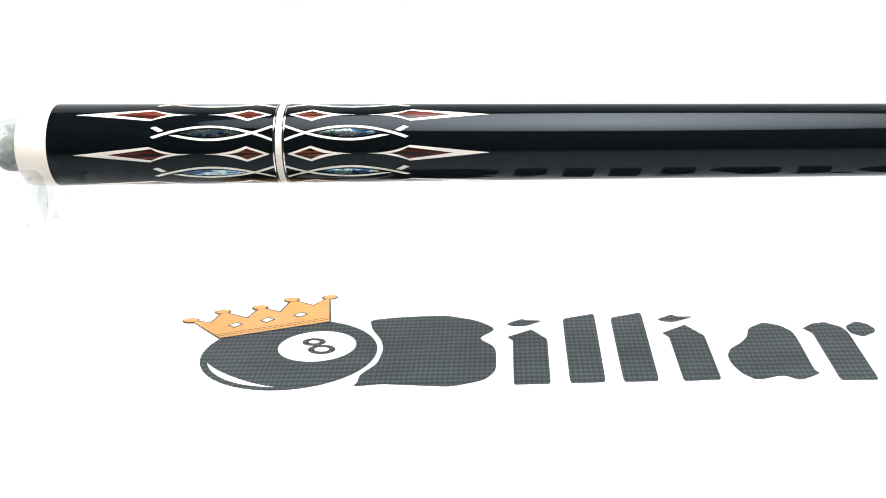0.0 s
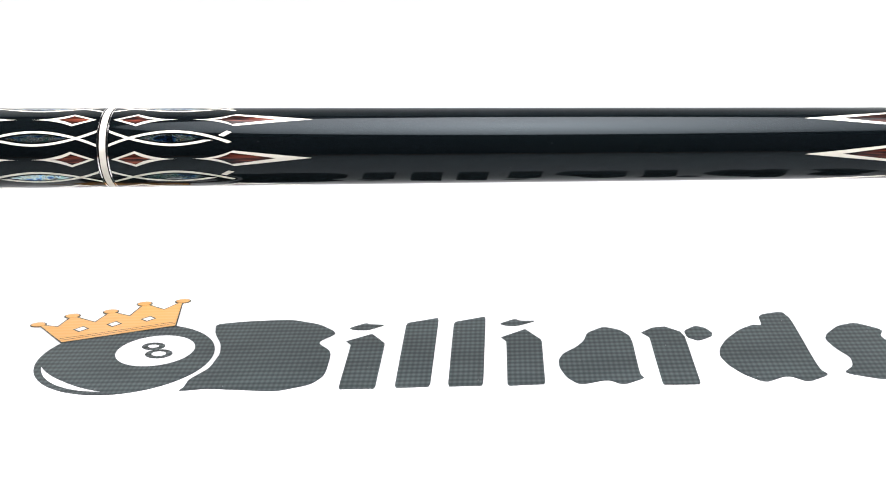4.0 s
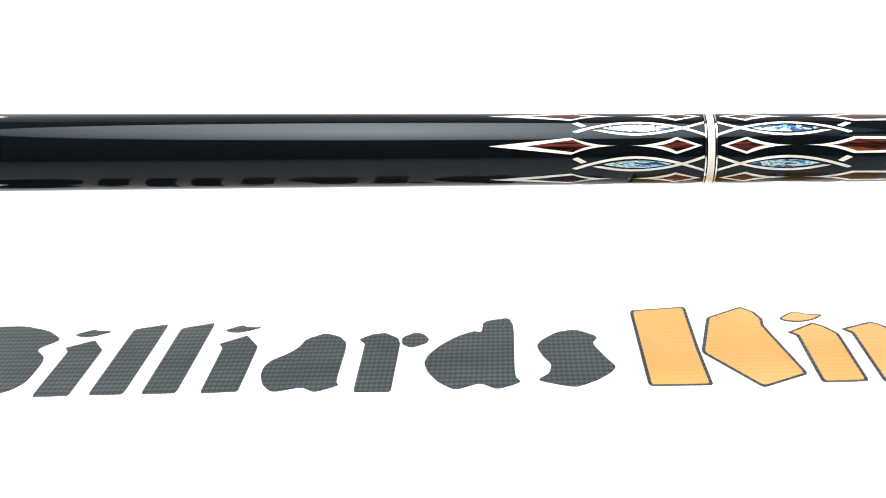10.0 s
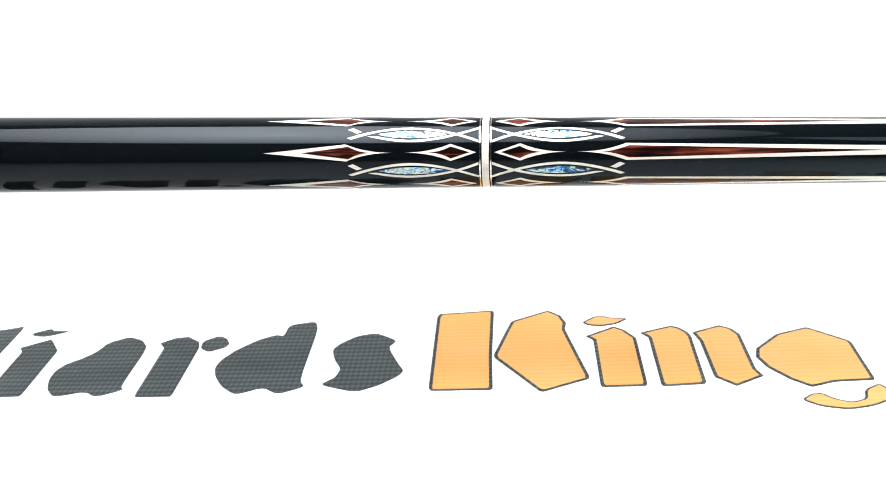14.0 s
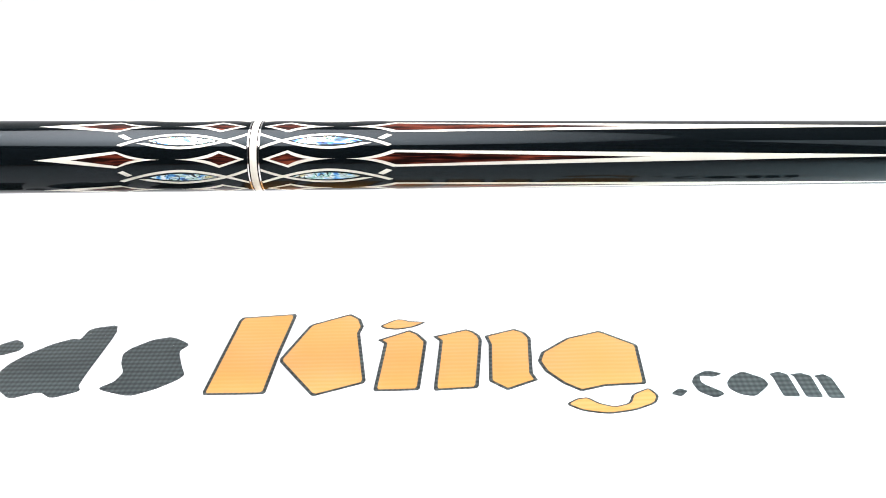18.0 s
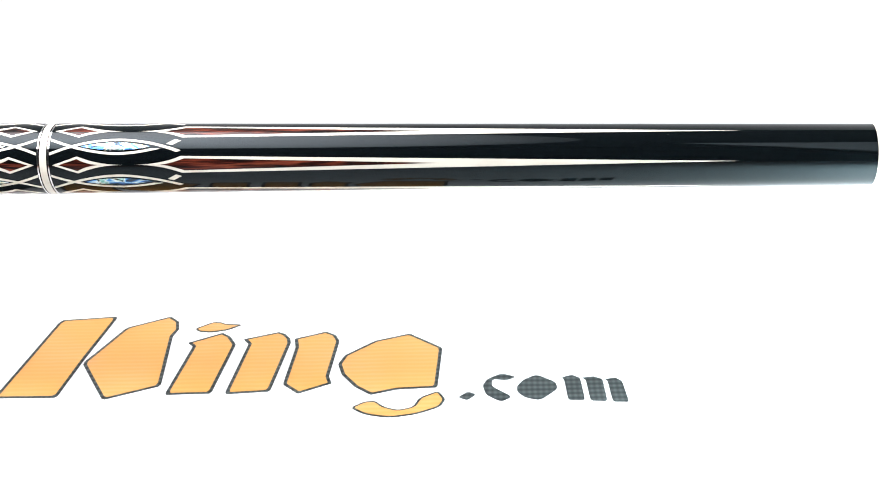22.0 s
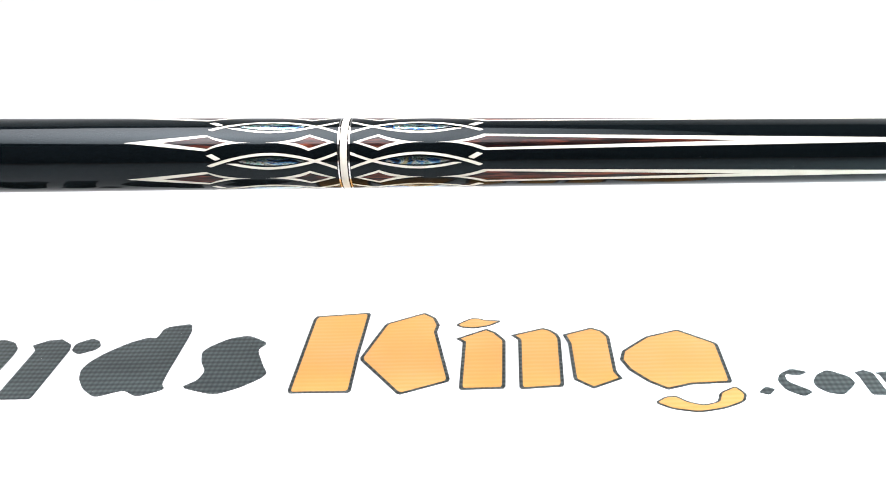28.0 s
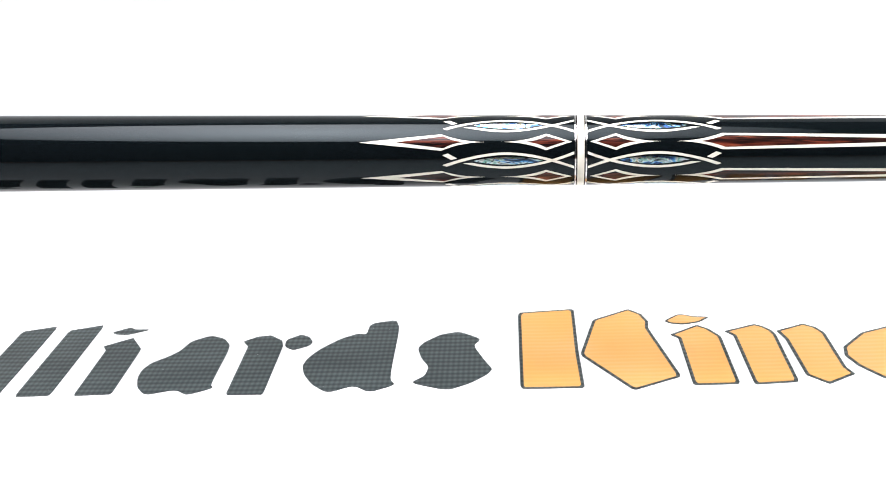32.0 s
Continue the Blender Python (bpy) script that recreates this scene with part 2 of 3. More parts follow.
def room():
    tagged(part("floor", box(-2.6, 2.6, -2.4, 2.0, -0.80, -0.75), M["floor_vinyl"]), "dark vinyl floor of the studio", "floor", kind="structure")
    tagged(part("ceiling", box(-2.6, 2.6, -2.4, 2.0, 2.40, 2.45), M["ceiling_paint"]), "dark painted ceiling of the studio", "ceiling", kind="structure")
    for name, b in (("wall_west", (-2.7, -2.6, -2.4, 2.0, -0.8, 2.45)), ("wall_east", (2.6, 2.7, -2.4, 2.0, -0.8, 2.45)),
                    ("wall_south", (-2.7, 2.7, -2.5, -2.4, -0.8, 2.45)), ("wall_north", (-2.7, 2.7, 2.0, 2.1, -0.8, 2.45))):
        tagged(part(name, box(*b), M["wall_paint"]), "dark painted wall of the studio", "wall", kind="structure")


def table():
    t = tagged(new("table"), "long reddish-brown wooden table under a white sheet", "table")
    part("tabletop", box(-1.2, 1.2, -0.46, 0.80, -0.0415, -0.0015, 0.002), M["laminate"], t)
    for x in (-1.12, 1.12):
        for y in (-0.38, 0.74):
            part("leg", box(x - 0.025, x + 0.025, y - 0.025, y + 0.025, -0.75, -0.0415, 0.003), M["laminate"], t)
    return t


def backdrop():
    """A white sheet: flat over the table, then a soft sweep upwards."""
    line = [(-0.33, 0.0), (0.0, 0.0), (0.45, 0.0)]
    r = 0.30
    line += [(0.50 + r * math.sin(a), r - r * math.cos(a)) for a in np.radians(np.linspace(0, 90, 25))]
    line += [(0.80, z) for z in (0.6, 1.2, 1.75)]
    bm = bmesh.new()
    prev = None
    for y, z in line:
        pair = [bm.verts.new((-1.25, y, z)), bm.verts.new((1.25, y, z))]
        if prev:
            bm.faces.new((prev[0], prev[1], pair[1], pair[0]))
        prev = pair
    ob = tagged(part("backdrop", bm, M["sheet"], smooth=True), "seamless white sheet covering the table and rising behind it", "backdrop", kind="structure")
    s = ob.modifiers.new("thickness", "SOLIDIFY")
    s.thickness, s.offset = 0.0014, -1.0
    return ob


def softbox():
    """The round softbox over the table: a glowing cloth under a black cone."""
    box_at = tagged(new("softbox"), "round black softbox with a glowing white cloth above the table", "softbox")
    box_at.location = (-0.10, -0.15, 0.65)
    bm = bmesh.new()
    bmesh.ops.create_circle(bm, cap_ends=True, radius=0.37, segments=96)
    bmesh.ops.reverse_faces(bm, faces=bm.faces[:])
    part("diffuser", bm, M["diffuser"], box_at, "glowing white cloth")
    cone = lathe([(0.002, 0.373), (0.05, 0.375), (0.20, 0.22), (0.30, 0.07), (0.34, 0.07)], 64, False)
    bmesh.ops.rotate(cone, verts=cone.verts[:], matrix=Matrix.Rotation(radians(-90), 3, "Y"))
    part("housing", cone, M["shell_cloth"], box_at, "black cloth cone", True)
    return box_at


def tall_softbox():
    """A tall dim softbox that leans a little, in front of the joint end of the cue."""
    tall = tagged(new("tall_softbox"), "tall dim softbox with creased glowing cloth on a black stand", "softbox")
    tall.matrix_world = look((1.055, -1.0, 0.95), (1.055, 0.0, 0.95)) @ Matrix.Rotation(radians(6.0), 4, "Z")
    part("diffuser", box(-0.475, 0.475, -0.875, 0.875, 0.0, 0.004), M["creased"], tall, "creased glowing cloth")
    part("housing", box(-0.49, 0.49, -0.89, 0.89, 0.006, 0.16, 0.01), M["shell_cloth"], tall, "black cloth case")
    bm = box(-0.02, 0.02, -1.74, -0.892, 0.06, 0.10, 0.003)
    part("pole", bm, M["shell_cloth"], tall, "black metal pole")
    return tall


# ---- printed mark on the sheet (millimetres) ----


def chaikin(pts, ratio, times):
    for _ in range(times):
        out = []
        for (ax, ay), (bx, by) in zip(pts, pts[1:] + pts[:1]):
            out += [(ax + (bx - ax) * ratio, ay + (by - ay) * ratio), (bx + (ax - bx) * ratio, by + (ay - by) * ratio)]
        pts = out
    return pts


def inset(pts, d):
    """The outline moved inwards by d."""
    area = sum(ax * by - bx * ay for (ax, ay), (bx, by) in zip(pts, pts[1:] + pts[:1]))
    sign = 1 if area > 0 else -1
    out, n = [], len(pts)
    for i in range(n):
        a, p, c = Vector(pts[i - 1]), Vector(pts[i]), Vector(pts[(i + 1) % n])
        e, f = (p - a).normalized(), (c - p).normalized()
        ne, nf = Vector((-e.y, e.x)) * sign, Vector((-f.y, f.x)) * sign
        k = max(0.35, 1 + ne.dot(nf))
        q = p + (ne + nf) * d / k
        out.append((q.x, q.y))
    return out


def decal(name, pts, z0, z1, mat, parent, label=""):
    bm = bmesh.new()
    low = [bm.verts.new((x / 1000, y / 1000, z0 / 1000)) for x, y in pts]
    top = [bm.verts.new((x / 1000, y / 1000, z1 / 1000)) for x, y in pts]
    bm.faces.new(low)
    bm.faces.new(top)
    for i in range(len(pts)):
        j = (i + 1) % len(pts)
        bm.faces.new((low[i], low[j], top[j], top[i]))
    bmesh.ops.recalc_face_normals(bm, faces=bm.faces[:])
    bmesh.ops.triangulate(bm, faces=[f for f in bm.faces if len(f.verts) > 4])
    return part(name, bm, mat, parent, label)


def oval(cx, cy, rx, ry, n=64, turn=0.0):
    c, s = math.cos(turn), math.sin(turn)
    return [(cx + rx * math.cos(a) * c - ry * math.sin(a) * s, cy + rx * math.cos(a) * s + ry * math.sin(a) * c)
            for a in np.linspace(0, 2 * math.pi, n, endpoint=False)]


def printed_mark():
    mark = tagged(new("printed_mark"), "dark grey weave and orange printed shapes on white sheet", "print")
    # ball with crown
    bx, by, br = -297.8, 32.3, 36.4
    ball = decal("ball", oval(bx, by, br, br, 96), 0.02, 0.14, M["weave"], mark, "round dark grey weave ball shape")
    decal("number_patch", oval(-287.0, 39.0, 16.3, 16.3), 0.10, 0.20, M["sheet"], ball, "white disc on the ball")
    decal("gleam", [(bx + r * math.cos(a), by + r * math.sin(a)) for r, a in
                    [(33.4, b) for b in np.radians(np.linspace(194, 269, 20))] +
                    [(33.4 - 3.6 * math.sin(math.pi * k / 19), b) for k, b in enumerate(np.radians(np.linspace(269, 194, 20)))][1:-1]],
          0.10, 0.20, M["sheet"], ball, "white curved gleam")
    for cx, cy, rx, ry in ((-288.9, 43.4, 5.0, 4.0), (-284.6, 35.2, 5.8, 4.7)):
        loop = decal("loop", oval(cx, cy, rx, ry, 32, -0.2), 0.16, 0.26, M["weave"], ball, "dark loop of the ball's number")
        decal("loop_centre", oval(cx, cy, rx - 2.7, ry - 2.3, 32, -0.2), 0.20, 0.30, M["sheet"], loop)
    peaks = [(-330.4, 49.6), (-347.6, 70.9), (-337.9, 68.0), (-335.4, 80.8), (-322.7, 72.6), (-319.2, 85.1), (-309.0, 79.3),
             (-306.2, 94.3), (-295.2, 86.4), (-289.0, 96.6), (-285.1, 66.3)]
    crown = decal("crown", inset(peaks, -0.45), 0.16, 0.24, M["weave"], mark, "orange crown shape with a thin dark outline")
    decal("fill", inset(peaks, 0.3), 0.20, 0.30, M["orange"], crown)
    foot, end = Vector(peaks[0]), Vector(peaks[-1])
    across = Vector((-(end - foot).y, (end - foot).x)).normalized()
    for up in (2.4, 4.4):
        a, b = foot + across * up + (foot - end) * 0.03, end + across * up
        decal("crown_line", [tuple(a), tuple(b), tuple(b + across * 0.35), tuple(a + across * 0.35)], 0.26, 0.33, M["weave"], crown)
    for x, y in peaks[1::2][:5]:
        decal("tip", oval(x, y, 3.75, 3.0, 24), 0.12, 0.195, M["weave"], crown)
        decal("tip_fill", oval(x, y, 3.1, 2.45, 24), 0.28, 0.38, M["orange"], crown)
    for x, y in ((-326.4, 64.5), (-313.2, 69.6), (-299.4, 75.1)):
        decal("hole_rim", [(x - 3.5, y - 0.35), (x, y - 3.5), (x + 3.5, y + 0.35), (x, y + 3.5)], 0.24, 0.32, M["weave"], crown)
        decal("crown_hole", [(x - 2.5, y - 0.3), (x, y - 2.5), (x + 2.5, y + 0.3), (x, y + 2.5)], 0.26, 0.36, M["sheet"], crown)
    # row of dark grey shapes
    slabs = [
        [(-267.5, 67.1), (-256.4, 69.5), (-245.3, 70.5), (-234.1, 70.6), (-221.3, 64.5), (-214.2, 56.4), (-213.3, 53.1), (-220.0, 44.2), (-212.6, 34.2), (-212.3, 10.9), (-216.8, 2.0), (-229.4, -3.7), (-241.5, -2.1), (-257.2, 0.1), (-267.8, -2.0), (-266.3, 2.1), (-266.1, 9.0), (-260.1, 19.7), (-258.8, 34.7), (-260.8, 45.0), (-265.6, 56.6)],
        [(-120.7, 21.1), (-118.6, 27.7), (-113.1, 34.0), (-109.6, 40.2), (-107.7, 49.2), (-100.6, 55.4), (-94.0, 51.6), (-89.9, 43.6), (-90.1, 5.7), (-88.4, 2.6), (-97.3, -3.6), (-102.7, 1.7), (-113.4, -2.9), (-118.2, 4.3), (-120.5, 13.6)],
        [(-34.7, 65.1), (-21.9, 69.4), (-21.9, 8.0), (-19.2, 2.5), (-28.6, -3.9), (-34.9, 2.6), (-44.3, -3.8), (-51.2, 4.3), (-55.5, 13.6), (-57.3, 22.1), (-56.2, 29.6), (-52.4, 38.6), (-45.4, 48.9), (-38.7, 54.4), (-35.1, 53.0)],
        [(3.3, 54.3), (12.4, 45.8), (9.3, 39.0), (14.4, 22.7), (17.2, 15.6), (15.4, 10.7), (9.0, 2.8), (0.6, -3.4), (-13.9, 3.9), (-8.6, 10.3), (-7.5, 18.8), (-10.9, 27.3), (-12.9, 37.3), (-11.0, 42.9), (-4.5, 51.4)]]
    for pts in slabs:
        decal("grey_slab", chaikin(pts, 0.16, 2), 0.02, 0.14, M["weave"], mark)
    bars = [
        [(-205.6, -2.8), (-191.4, -2.7), (-191.4, 41.9), (-197.7, 52.6), (-207.9, 44.9), (-205.5, 41.0)],
        [(-184.0, 64.0), (-170.3, 69.5), (-170.4, -2.0), (-184.0, -2.4)],
        [(-163.6, 64.1), (-150.1, 69.9), (-150.1, -1.9), (-163.6, -2.1)],
        [(-143.5, 45.9), (-133.3, 54.5), (-126.7, 42.2), (-126.5, -1.5), (-140.9, -2.3), (-141.2, 41.6)],
        [(-85.5, 48.0), (-80.5, 53.1), (-75.1, 54.2), (-69.5, 48.3), (-68.2, 42.4), (-68.3, -4.1), (-82.5, -3.9), (-82.6, 42.7)]]
    for pts in bars:
        decal("grey_bar", chaikin(pts, 0.04, 2), 0.02, 0.14, M["weave"], mark)
    lozenges = [
        [(-208.6, 59.3), (-201.8, 65.0), (-199.7, 63.6), (-192.6, 62.4), (-199.9, 56.7), (-205.5, 57.2)],
        [(-144.2, 61.2), (-137.4, 66.6), (-135.3, 64.0), (-128.0, 63.8), (-136.6, 58.1), (-141.7, 58.8)],
        [(-67.9, 49.0), (-62.5, 54.5), (-58.8, 51.9), (-56.5, 46.4), (-57.3, 42.6), (-63.3, 37.9), (-67.4, 41.8)]]
    for pts in lozenges:
        decal("grey_lozenge", chaikin(pts, 0.16, 2), 0.02, 0.14, M["weave"], mark)
    # row of orange shapes, each with a dark rim
    orange = [
        [(27.5, 74.2), (51.4, 77.2), (50.9, 31.6), (51.4, -3.3), (28.5, -3.1), (27.6, -0.6)],
        [(58.6, 64.1), (74.3, 75.8), (79.3, 69.6), (81.3, 61.3), (80.5, 54.0), (87.8, 5.3), (69.1, -6.2), (51.3, 27.6)],
        [(88.5, 46.4), (100.5, 56.3), (104.5, 52.1), (108.4, 43.6), (108.3, -2.2), (91.1, -2.6), (91.3, 42.5)],
        [(110.5, 48.9), (123.6, 55.9), (126.7, 53.5), (129.3, 49.0), (130.3, 44.2), (129.8, -1.3), (113.3, -3.0), (113.4, 44.0)],
        [(131.2, 48.3), (143.0, 55.3), (147.3, 51.6), (149.7, 45.3), (149.8, 11.1), (151.6, 4.8), (140.3, -3.7), (133.5, 4.7), (133.0, 39.4)],
        [(151.9, 22.2), (153.4, 30.5), (163.9, 44.6), (177.2, 51.5), (191.0, 36.2), (190.8, -0.4), (176.0, -1.5), (166.9, -5.7), (160.5, 1.4), (154.4, 12.4)]]
    for pts in orange:
        slab = decal("orange_slab", chaikin(pts, 0.04, 2), 0.02, 0.14, M["weave"], mark, "orange shape with a dark weave rim")
        decal("fill", chaikin(inset(pts, 1.35), 0.04, 2), 0.10, 0.20, M["orange"], slab)
    small = [
        [(87.8, 61.5), (94.1, 68.6), (97.6, 67.9), (100.0, 65.9), (107.2, 65.0), (102.0, 59.3), (95.4, 57.0), (90.1, 58.4)],
        [(160.8, -16.2), (164.9, -11.6), (169.1, -10.9), (172.7, -15.9), (177.9, -18.8), (183.0, -16.3), (184.7, -8.9), (191.3, -3.4), (194.2, -10.7), (192.5, -16.7), (185.0, -22.1), (175.5, -24.8), (166.3, -21.9)]]
    for pts in small:
        slab = decal("orange_lozenge", chaikin(pts, 0.16, 2), 0.02, 0.14, M["weave"], mark, "small orange shape with a dark rim")
        decal("fill", inset(chaikin(pts, 0.16, 2), 0.95), 0.10, 0.20, M["orange"], slab)
    # small grey shapes at the end of the row
    decal("grey_lozenge", chaikin([(198.5, -9.1), (201.9, -4.5), (204.9, -7.0), (202.0, -11.6)], 0.14, 1), 0.02, 0.14, M["weave"], mark)
    for pts in ([(213.9, 10.9), (219.3, 7.6), (215.9, 4.9), (210.7, 6.1), (210.4, -0.3), (217.9, -9.5), (213.8, -13.4), (208.5, -7.5), (207.1, 0.7), (208.8, 6.1)],
                [(219.5, -0.7), (222.0, 5.0), (226.7, 9.3), (233.3, 2.8), (234.3, -3.0), (227.8, -12.7), (222.7, -10.5), (219.7, -5.6)]):
        decal("grey_slab", chaikin(pts, 0.15, 2), 0.02, 0.14, M["weave"], mark)
    for pts in ([(236.0, 6.4), (239.6, 8.4), (242.6, 5.7), (243.3, -13.3), (237.5, -12.8), (236.8, 3.8)],
                [(243.3, 5.8), (247.5, 6.8), (250.6, 4.2), (251.0, -14.4), (245.2, -13.6), (244.5, 4.0)],
                [(251.5, 4.0), (255.3, 5.5), (257.5, 2.2), (258.5, -15.3), (252.9, -14.8), (252.3, 2.8)]):
        decal("grey_bar", chaikin(pts, 0.08, 2), 0.02, 0.14, M["weave"], mark)
    return mark


# ---- the cue: its own x axis runs from butt to joint, metres ----
CUE_AT = Matrix(((0.999399, 0.031366, 0.014785, 0.0), (-0.031363, 0.999508, -0.000464, 0.029052),
                 (-0.014792, 0.0, 0.999891, 0.082878), (0, 0, 0, 1)))


def radius(l):
    return 0.013350 - 0.0075800 * l


def strip(bounds, lift, cross=6):
    """A thin skin on the cue: bounds are (mm along, mm round low, mm round high)."""
    bm = bmesh.new()
    prev = None
    for l, lo, hi in bounds:
        r = radius(l / 1000)
        row = []
        for k in range(cross + 1):
            a = (lo + (hi - lo) * k / cross) / 1000 / r
            row.append(bm.verts.new((l / 1000, (r + lift) * math.cos(a), (r + lift) * math.sin(a))))
        if prev:
            for k in range(cross):
                bm.faces.new((prev[k], row[k], row[k + 1], prev[k + 1]))
        prev = row
    bmesh.ops.remove_doubles(bm, verts=bm.verts[:], dist=1e-7)
    for f in bm.faces:
        f.normal_update()
        c = f.calc_center_median()
        if f.normal.dot(Vector((0, c.y, c.z))) < 0:
            f.normal_flip()
    return bm


def kite(tip, wide, tail, half):
    """Half widths along a kite: straight from its tip to the widest point, then a hollow curve to its tail."""
    rows = []
    for k in range(0, 13):
        s = k / 12
        rows.append((tip + (wide - tip) * s, half * s))
    for k in range(1, 17):
        s = k / 16
        rows.append((wide + (tail - wide) * s, half * (1 - s) ** 2 * (1 - 0.25 * s)))
    return sorted(rows)


def six(name, bm, mat, cue, turn, label="", core=None, core_mat=None, core_name="wood_core"):
    """One inlay repeated six times round the cue."""
    me = bpy.data.meshes.new(name)
    bm.to_mesh(me)
    bm.free()
    me.materials.append(mat)
    me.shade_smooth()
    inner = None
    if core is not None:
        inner = bpy.data.meshes.new(core_name)
        core.to_mesh(inner)
        core.free()
        inner.materials.append(core_mat)
        inner.shade_smooth()
    for k in range(6):
        ob = tagged(new(name, me), label)
        ob.parent = cue
        ob.matrix_basis = Matrix.Rotation(radians(60 * k + turn), 4, "X")
        if inner:
            ch = new(core_name, inner)
            ch.parent = ob


def ring_pattern(cue, centre, long_points):
    """The inlaid band on both sides of one ring."""
    lift1, lift2 = 0.00004, 0.00007
    for side in (-1, 1):
        def at(x):
            return centre + side * x
        if side == 1 and long_points:
            outer = [(centre + 33 + 17.4 * s, 3.05 * s ** 2 * (0.75 + 0.25 * s)) for s in np.linspace(0, 1, 17)]
            outer += [(centre + 50.4 + (298.6 - centre - 50.4) * s, 3.05 * (1 - s)) for s in np.linspace(0.02, 1, 40)]
            inner = [(centre + 42 + 9.5 * s, 2.2 * s ** 1.6) for s in np.linspace(0, 1, 13)]
            inner += [(centre + 51.5 + (194.2 - centre - 51.5) * s, 2.2 * (1 - s)) for s in np.linspace(0.03, 1, 32)]
            six("long_point", strip([(l, -w, w) for l, w in outer], lift1), M["ivory"], cue, 0, "long tapering ivory-white inlay",
                strip([(l, -w, w) for l, w in inner], lift2), M["wood"])
        else:
            outer = kite(at(80.8), at(50.7), at(33.5), 3.1)
            inner = kite(at(67.2), at(49.8), at(41.0), 2.3)
            six("spear_inlay", strip([(l, -w, w) for l, w in outer], lift1), M["ivory"], cue, 0, "ivory-white spear inlay with red wood core",
                strip([(l, -w, w) for l, w in inner], lift2), M["wood"])
        outer = kite(at(3.3), at(12.6), at(29.6), 3.1)
        inner = kite(at(5.6), at(12.5), at(21.5), 2.2)
        six("diamond_inlay", strip([(l, -w, w) for l, w in outer], lift1), M["ivory"], cue, 0, "ivory-white diamond inlay with red wood core",
            strip([(l, -w, w) for l, w in inner], lift2), M["wood"])

        def wave(x):
            return 2.62 * (1 - (abs(x - 27.2) / 16.8) ** 1.85)
        for name, sign, x0, x1 in (("arc_inlay", -1, 2.45, 50.2), ("arc_inlay", 1, 2.45, 42.9)):
            rows = []
            for k in range(61):
                x = x0 + (x1 - x0) * k / 60
                slope = (wave(x + 0.1) - wave(x - 0.1)) / 0.2
                h = (0.47 + (0.10 * max(0.0, (x - 40) / 10) if sign == -1 else 0.0)) * math.sqrt(1 + slope * slope)
                lo, hi = sign * wave(x) - h, sign * wave(x) + h
                if sign == -1 and x > 48.8:  # slanted end
                    hi = lo + (hi - lo) * (50.25 - x) / 1.45
                if sign == 1 and x > 39.5:  # runs out under the other arc
                    lo = lo + (hi - lo) * (x - 39.5) / 3.45
                rows.append((at(x), lo, hi))
            six(name, strip(sorted(rows), lift1 if sign == -1 else lift1 * 0.8, 3), M["ivory"], cue, 30, "slim ivory-white arc inlay")
        end = [(at(44.9), -1.05, -1.05), (at(46.9), -2.15, -0.45), (at(48.2), -2.85, -1.15), (at(50.2), -2.2, -2.2)]
        six("arc_end", strip(sorted(end), lift1, 3), M["ivory"], cue, 30, "small ivory-white lozenge inlay")
        lens = []
        for k in range(29):
            s = -1 + 2 * k / 28
            lens.append((at(26.4 + 12.5 * s), 1.47 * (1 - abs(s) ** 2.1)))
        six("shell_inlay", strip([(l, -w, w) for l, w in sorted(lens)], lift1), M["shell"], cue, 30, "iridescent blue-green abalone shell inlay")
    # ring
    for name, a, b, mat, lift, label in (("ring_band", -1.26, 1.26, "ivory", 0.00006, "ivory-white ring"),
                                        ("ring_line", -1.70, -1.26, "line", 0.00005, "black line"), ("ring_line", 1.26, 1.70, "line", 0.00005, "black line"),
                                        ("silver_ring", -2.2, -1.70, "silver", 0.00006, "polished silver ring"), ("silver_ring", 1.70, 2.2, "silver", 0.00006, "polished silver ring")):
        l0, l1 = (centre + a) / 1000, (centre + b) / 1000
        bm = lathe([(l0, radius(l0) - 0.0008), (l0, radius(l0) + lift), (l1, radius(l1) + lift), (l1, radius(l1) - 0.0008)], 128, False)
        for edge in bm.edges:
            if len(edge.link_faces) == 2 and edge.calc_face_angle() > 0.5:
                edge.smooth = False
        part(name, bm, M[mat], cue, label, True)


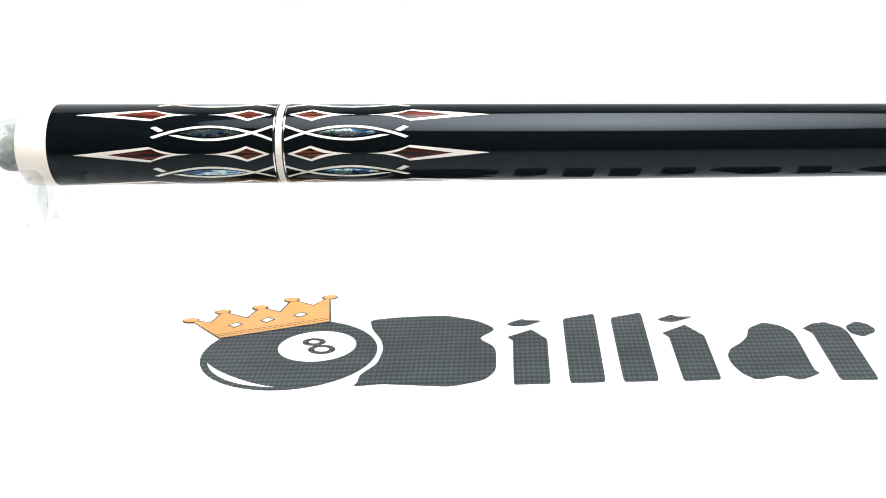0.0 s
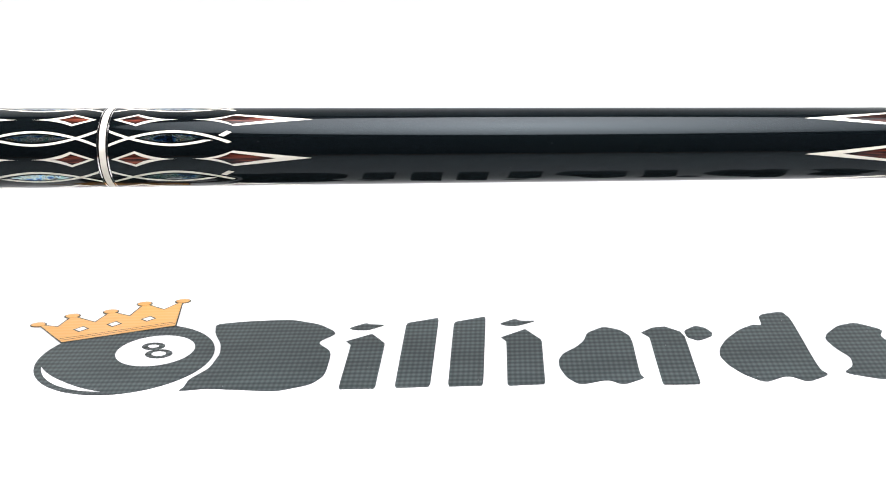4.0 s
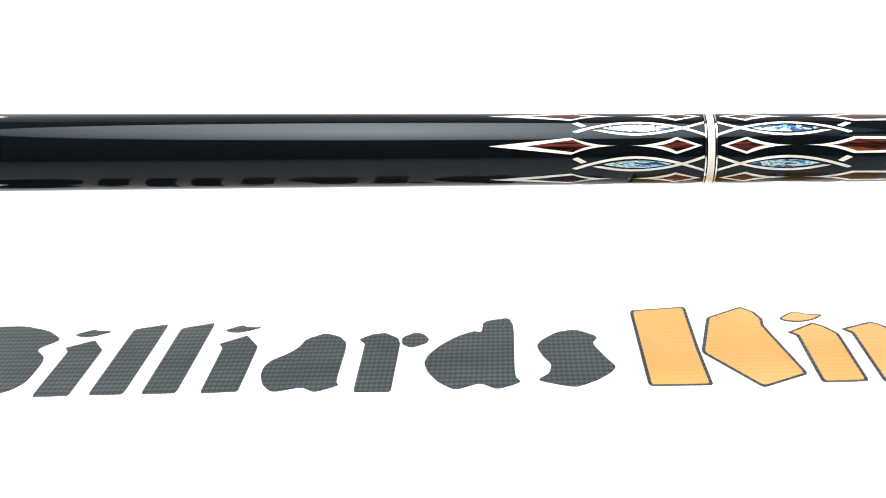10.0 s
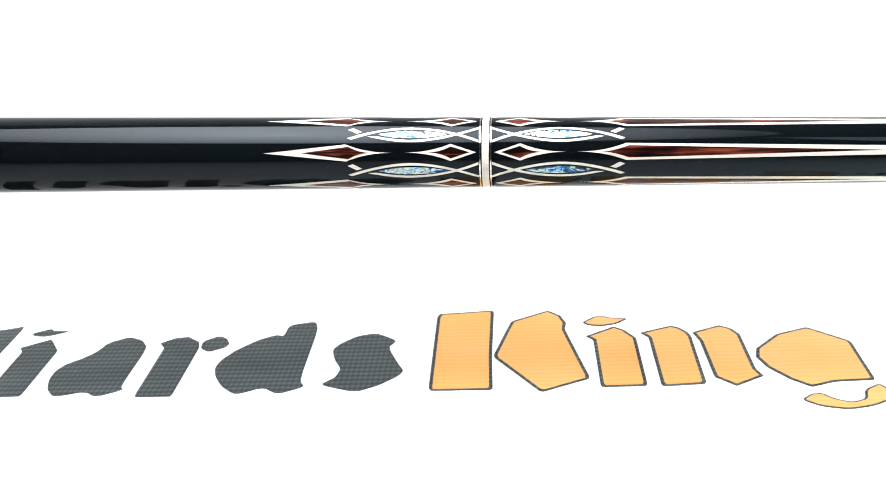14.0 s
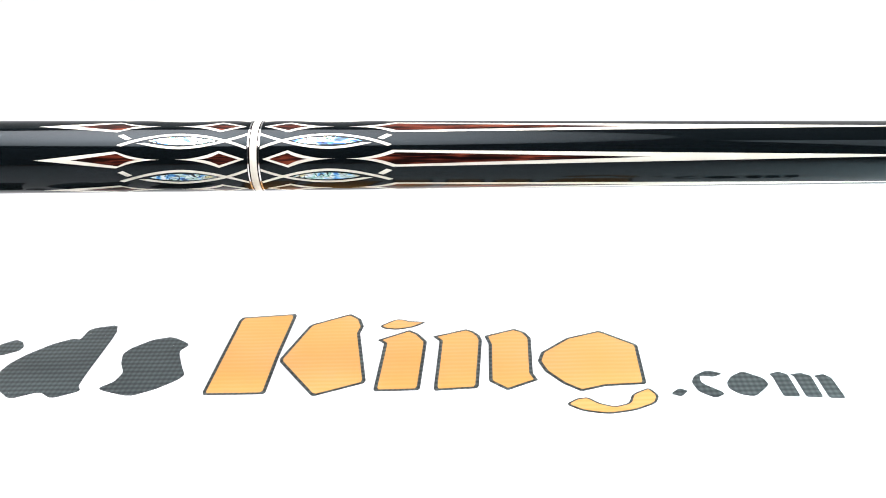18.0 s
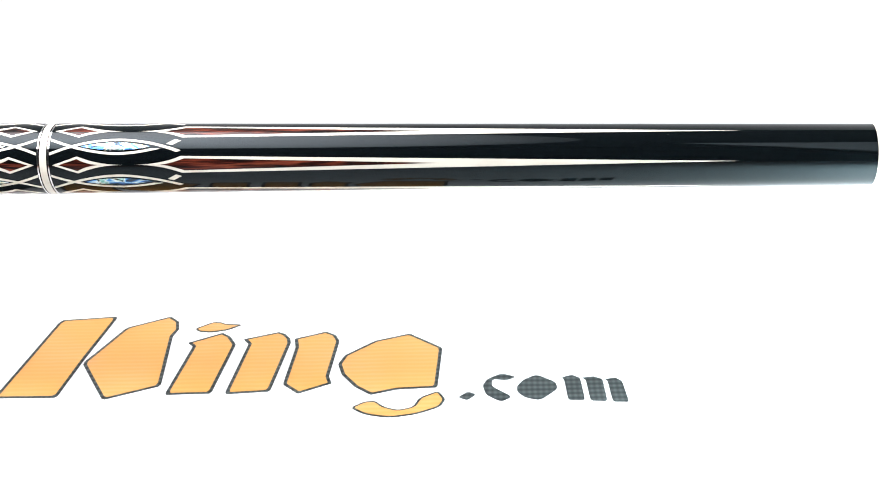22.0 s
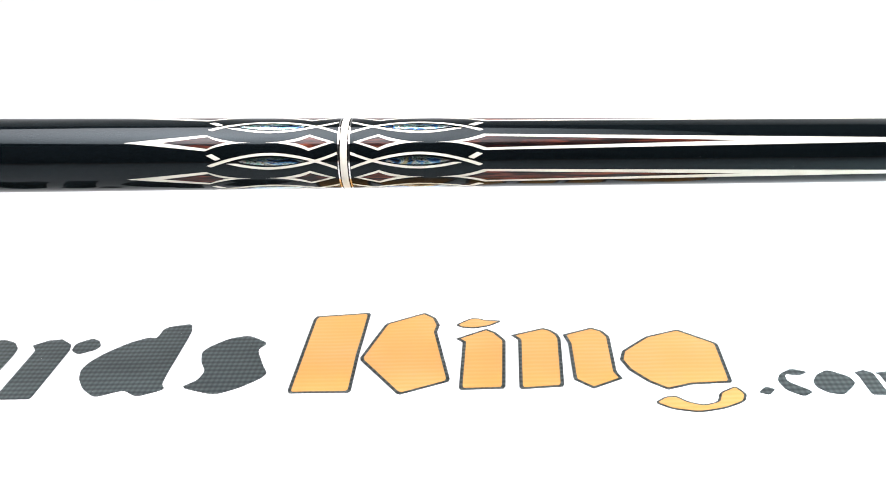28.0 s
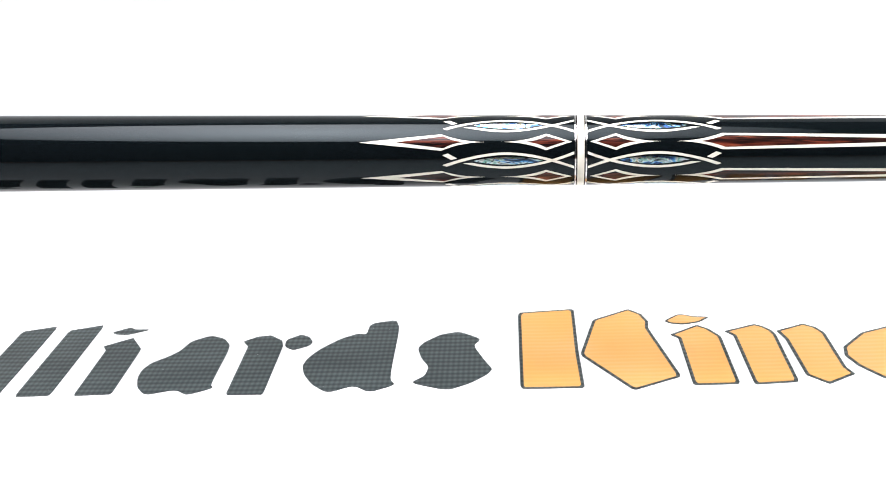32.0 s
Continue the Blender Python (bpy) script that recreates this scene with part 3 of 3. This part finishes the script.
def cue_stick():
    cue = tagged(new("pool_cue"), "glossy black pool cue butt with ivory, wood and shell inlays", "pool cue")
    cue.matrix_world = CUE_AT
    c1, c2 = -293.2, 51.8

    def turned(name, l0, l1, mat, label, n=12):
        prof = [(l, radius(l)) for l in np.linspace(l0, l1, n)]
        bm = lathe(prof, 128)
        ob = part(name, bm, mat, cue, label)
        for p in ob.data.polygons:
            p.use_smooth = abs(p.normal.x) < 0.5
        return ob
    turned("butt_sleeve", -0.3846, c1 / 1000, M["black"], "glossy black lacquered butt sleeve")
    turned("handle", c1 / 1000, c2 / 1000, M["black"], "glossy black lacquered handle")
    turned("forearm", c2 / 1000, 0.3450, M["black"], "glossy black lacquered forearm")
    turned("joint_collar", 0.3450, 0.3600, M["cap"], "ivory-white joint collar")
    r = radius(-0.3846)
    cap = [(-0.3846, r + 0.00005), (-0.3900, r + 0.00004)] + [(-0.3945 - 0.0042 * math.sin(a), r - 0.0042 + 0.0042 * math.cos(a)) for a in np.radians(np.linspace(0, 90, 10))]
    part("butt_cap", lathe(cap, 128), M["cap"], cue, "ivory-white butt cap", True)
    bump_r = 0.0104
    rub = [(-0.3980, bump_r + 0.0003), (-0.4030, bump_r + 0.0002)] + [(-0.4056 - 0.0042 * math.sin(a), bump_r * (0.6 + 0.4 * math.cos(a))) for a in np.radians(np.linspace(0, 90, 8))]
    part("bumper", lathe(rub, 64), M["rubber"], cue, "mottled grey rubber bumper", True)
    ring_pattern(cue, c1, False)
    ring_pattern(cue, c2, True)
    return cue


# ---- roller stand that carries and turns the butt ----


def roller_stand():
    st = tagged(new("roller_stand"), "clear acrylic stand with frosted rollers under the butt cap", "cue stand")
    p = part("base_plate", box(-0.446, -0.380, -0.010, 0.0990, 0.0, 0.003, 0.0004), M["acrylic"], st)
    p.visible_shadow = False
    for x in (-0.4310, -0.4022):
        p = part("side_plate", box(x, x + 0.002, -0.009, 0.0977, 0.003, 0.058, 0.0004), M["acrylic"], st)
        p.visible_shadow = False
    centre = CUE_AT @ Vector((-0.390, 0, 0))
    frame_turn = CUE_AT.to_3x3().to_4x4()
    for slip, dy, dz in ((-0.0020, -0.0235, -0.0172), (-0.0055, 0.0155, -0.0255)):
        c = Matrix.Translation(centre + Vector((0, dy, dz))) @ frame_turn
        # a hollow wheel: rounded tread, open in its middle
        wheel = [(-0.0030, 0.0098), (-0.0030, 0.0120), (-0.0020, 0.0128), (0.0020, 0.0128), (0.0030, 0.0120), (0.0030, 0.0098), (-0.0030, 0.0098)]
        ob = part("roller", lathe(wheel, 64, False), M["roller"], st, "frosted clear roller wheel")
        ob.matrix_basis = c @ Matrix.Translation((slip, 0, 0))
        ob.visible_shadow = False
        disc = part("roller_disc", lathe([(-0.0004, 0.0098), (0.0004, 0.0098)], 64), M["acrylic"], st, "clear disc in the roller")
        disc.matrix_basis = c @ Matrix.Translation((slip, 0, 0))
        disc.visible_shadow = False
        ax = part("axle", lathe([(-0.042, 0.0015), (0.006, 0.0015)], 24), M["acrylic"], st, "thin clear axle")
        ax.matrix_basis = c
        ax.visible_shadow = False
    return st


room()
table()
backdrop()
softbox()
tall_softbox()
printed_mark()
cue = cue_stick()
roller_stand()


# ---- what moves: the cue turns steadily about its own axis; its free end lifts a hair on the way ----
def motions():
    pivot = CUE_AT @ Vector((-0.390, 0, 0))
    creep = [  # seconds, millimetres that the cue creeps along its own axis
        (0, 0), (6, 0), (9, -0.15), (11, -0.25), (13, -0.4), (14.5, -0.6), (17, -0.5), (19, -0.3), (20, -0.25), (21, 0.05), (22, 0.4),
        (24, 0.65), (25, 0.85), (28, 0.7), (30, 0.5), (32, 0.05)]
    turn = [  # seconds, degrees of turn, degrees of lift
        (0, 0.8, 0), (1, 16.4, 0), (3, 46.9, 0), (5, 79.0, 0), (7, 111.4, 0), (9, 144.1, 0), (11, 177.2, 0), (13, 209.5, 0.005),
        (15, 241.8, 0.02), (17, 274.4, 0.022), (19, 307.4, 0), (21, 340.0, 0), (22, 356.0, 0.005), (23, 371.2, 0.01), (24, 385.6, 0.04),
        (25, 402.0, 0.06), (26.5, 425.0, 0.07), (28, 447.6, 0.07), (29, 463.6, 0.07), (30, 480.0, 0.066), (31, 496.0, 0.056), (32, 512.0, 0.04)]
    rows = []
    for t, a, lift in turn:
        tip = Matrix.Translation(pivot) @ Matrix.Rotation(radians(-lift), 4, "Y") @ Matrix.Translation(-pivot)
        slip = float(np.interp(t, [c[0] for c in creep], [c[1] for c in creep])) / 1000
        rows.append((t, tip @ CUE_AT @ Matrix.Translation((slip, 0, 0)) @ Matrix.Rotation(radians(a), 4, "X")))
    walk(cue, rows)


motions()
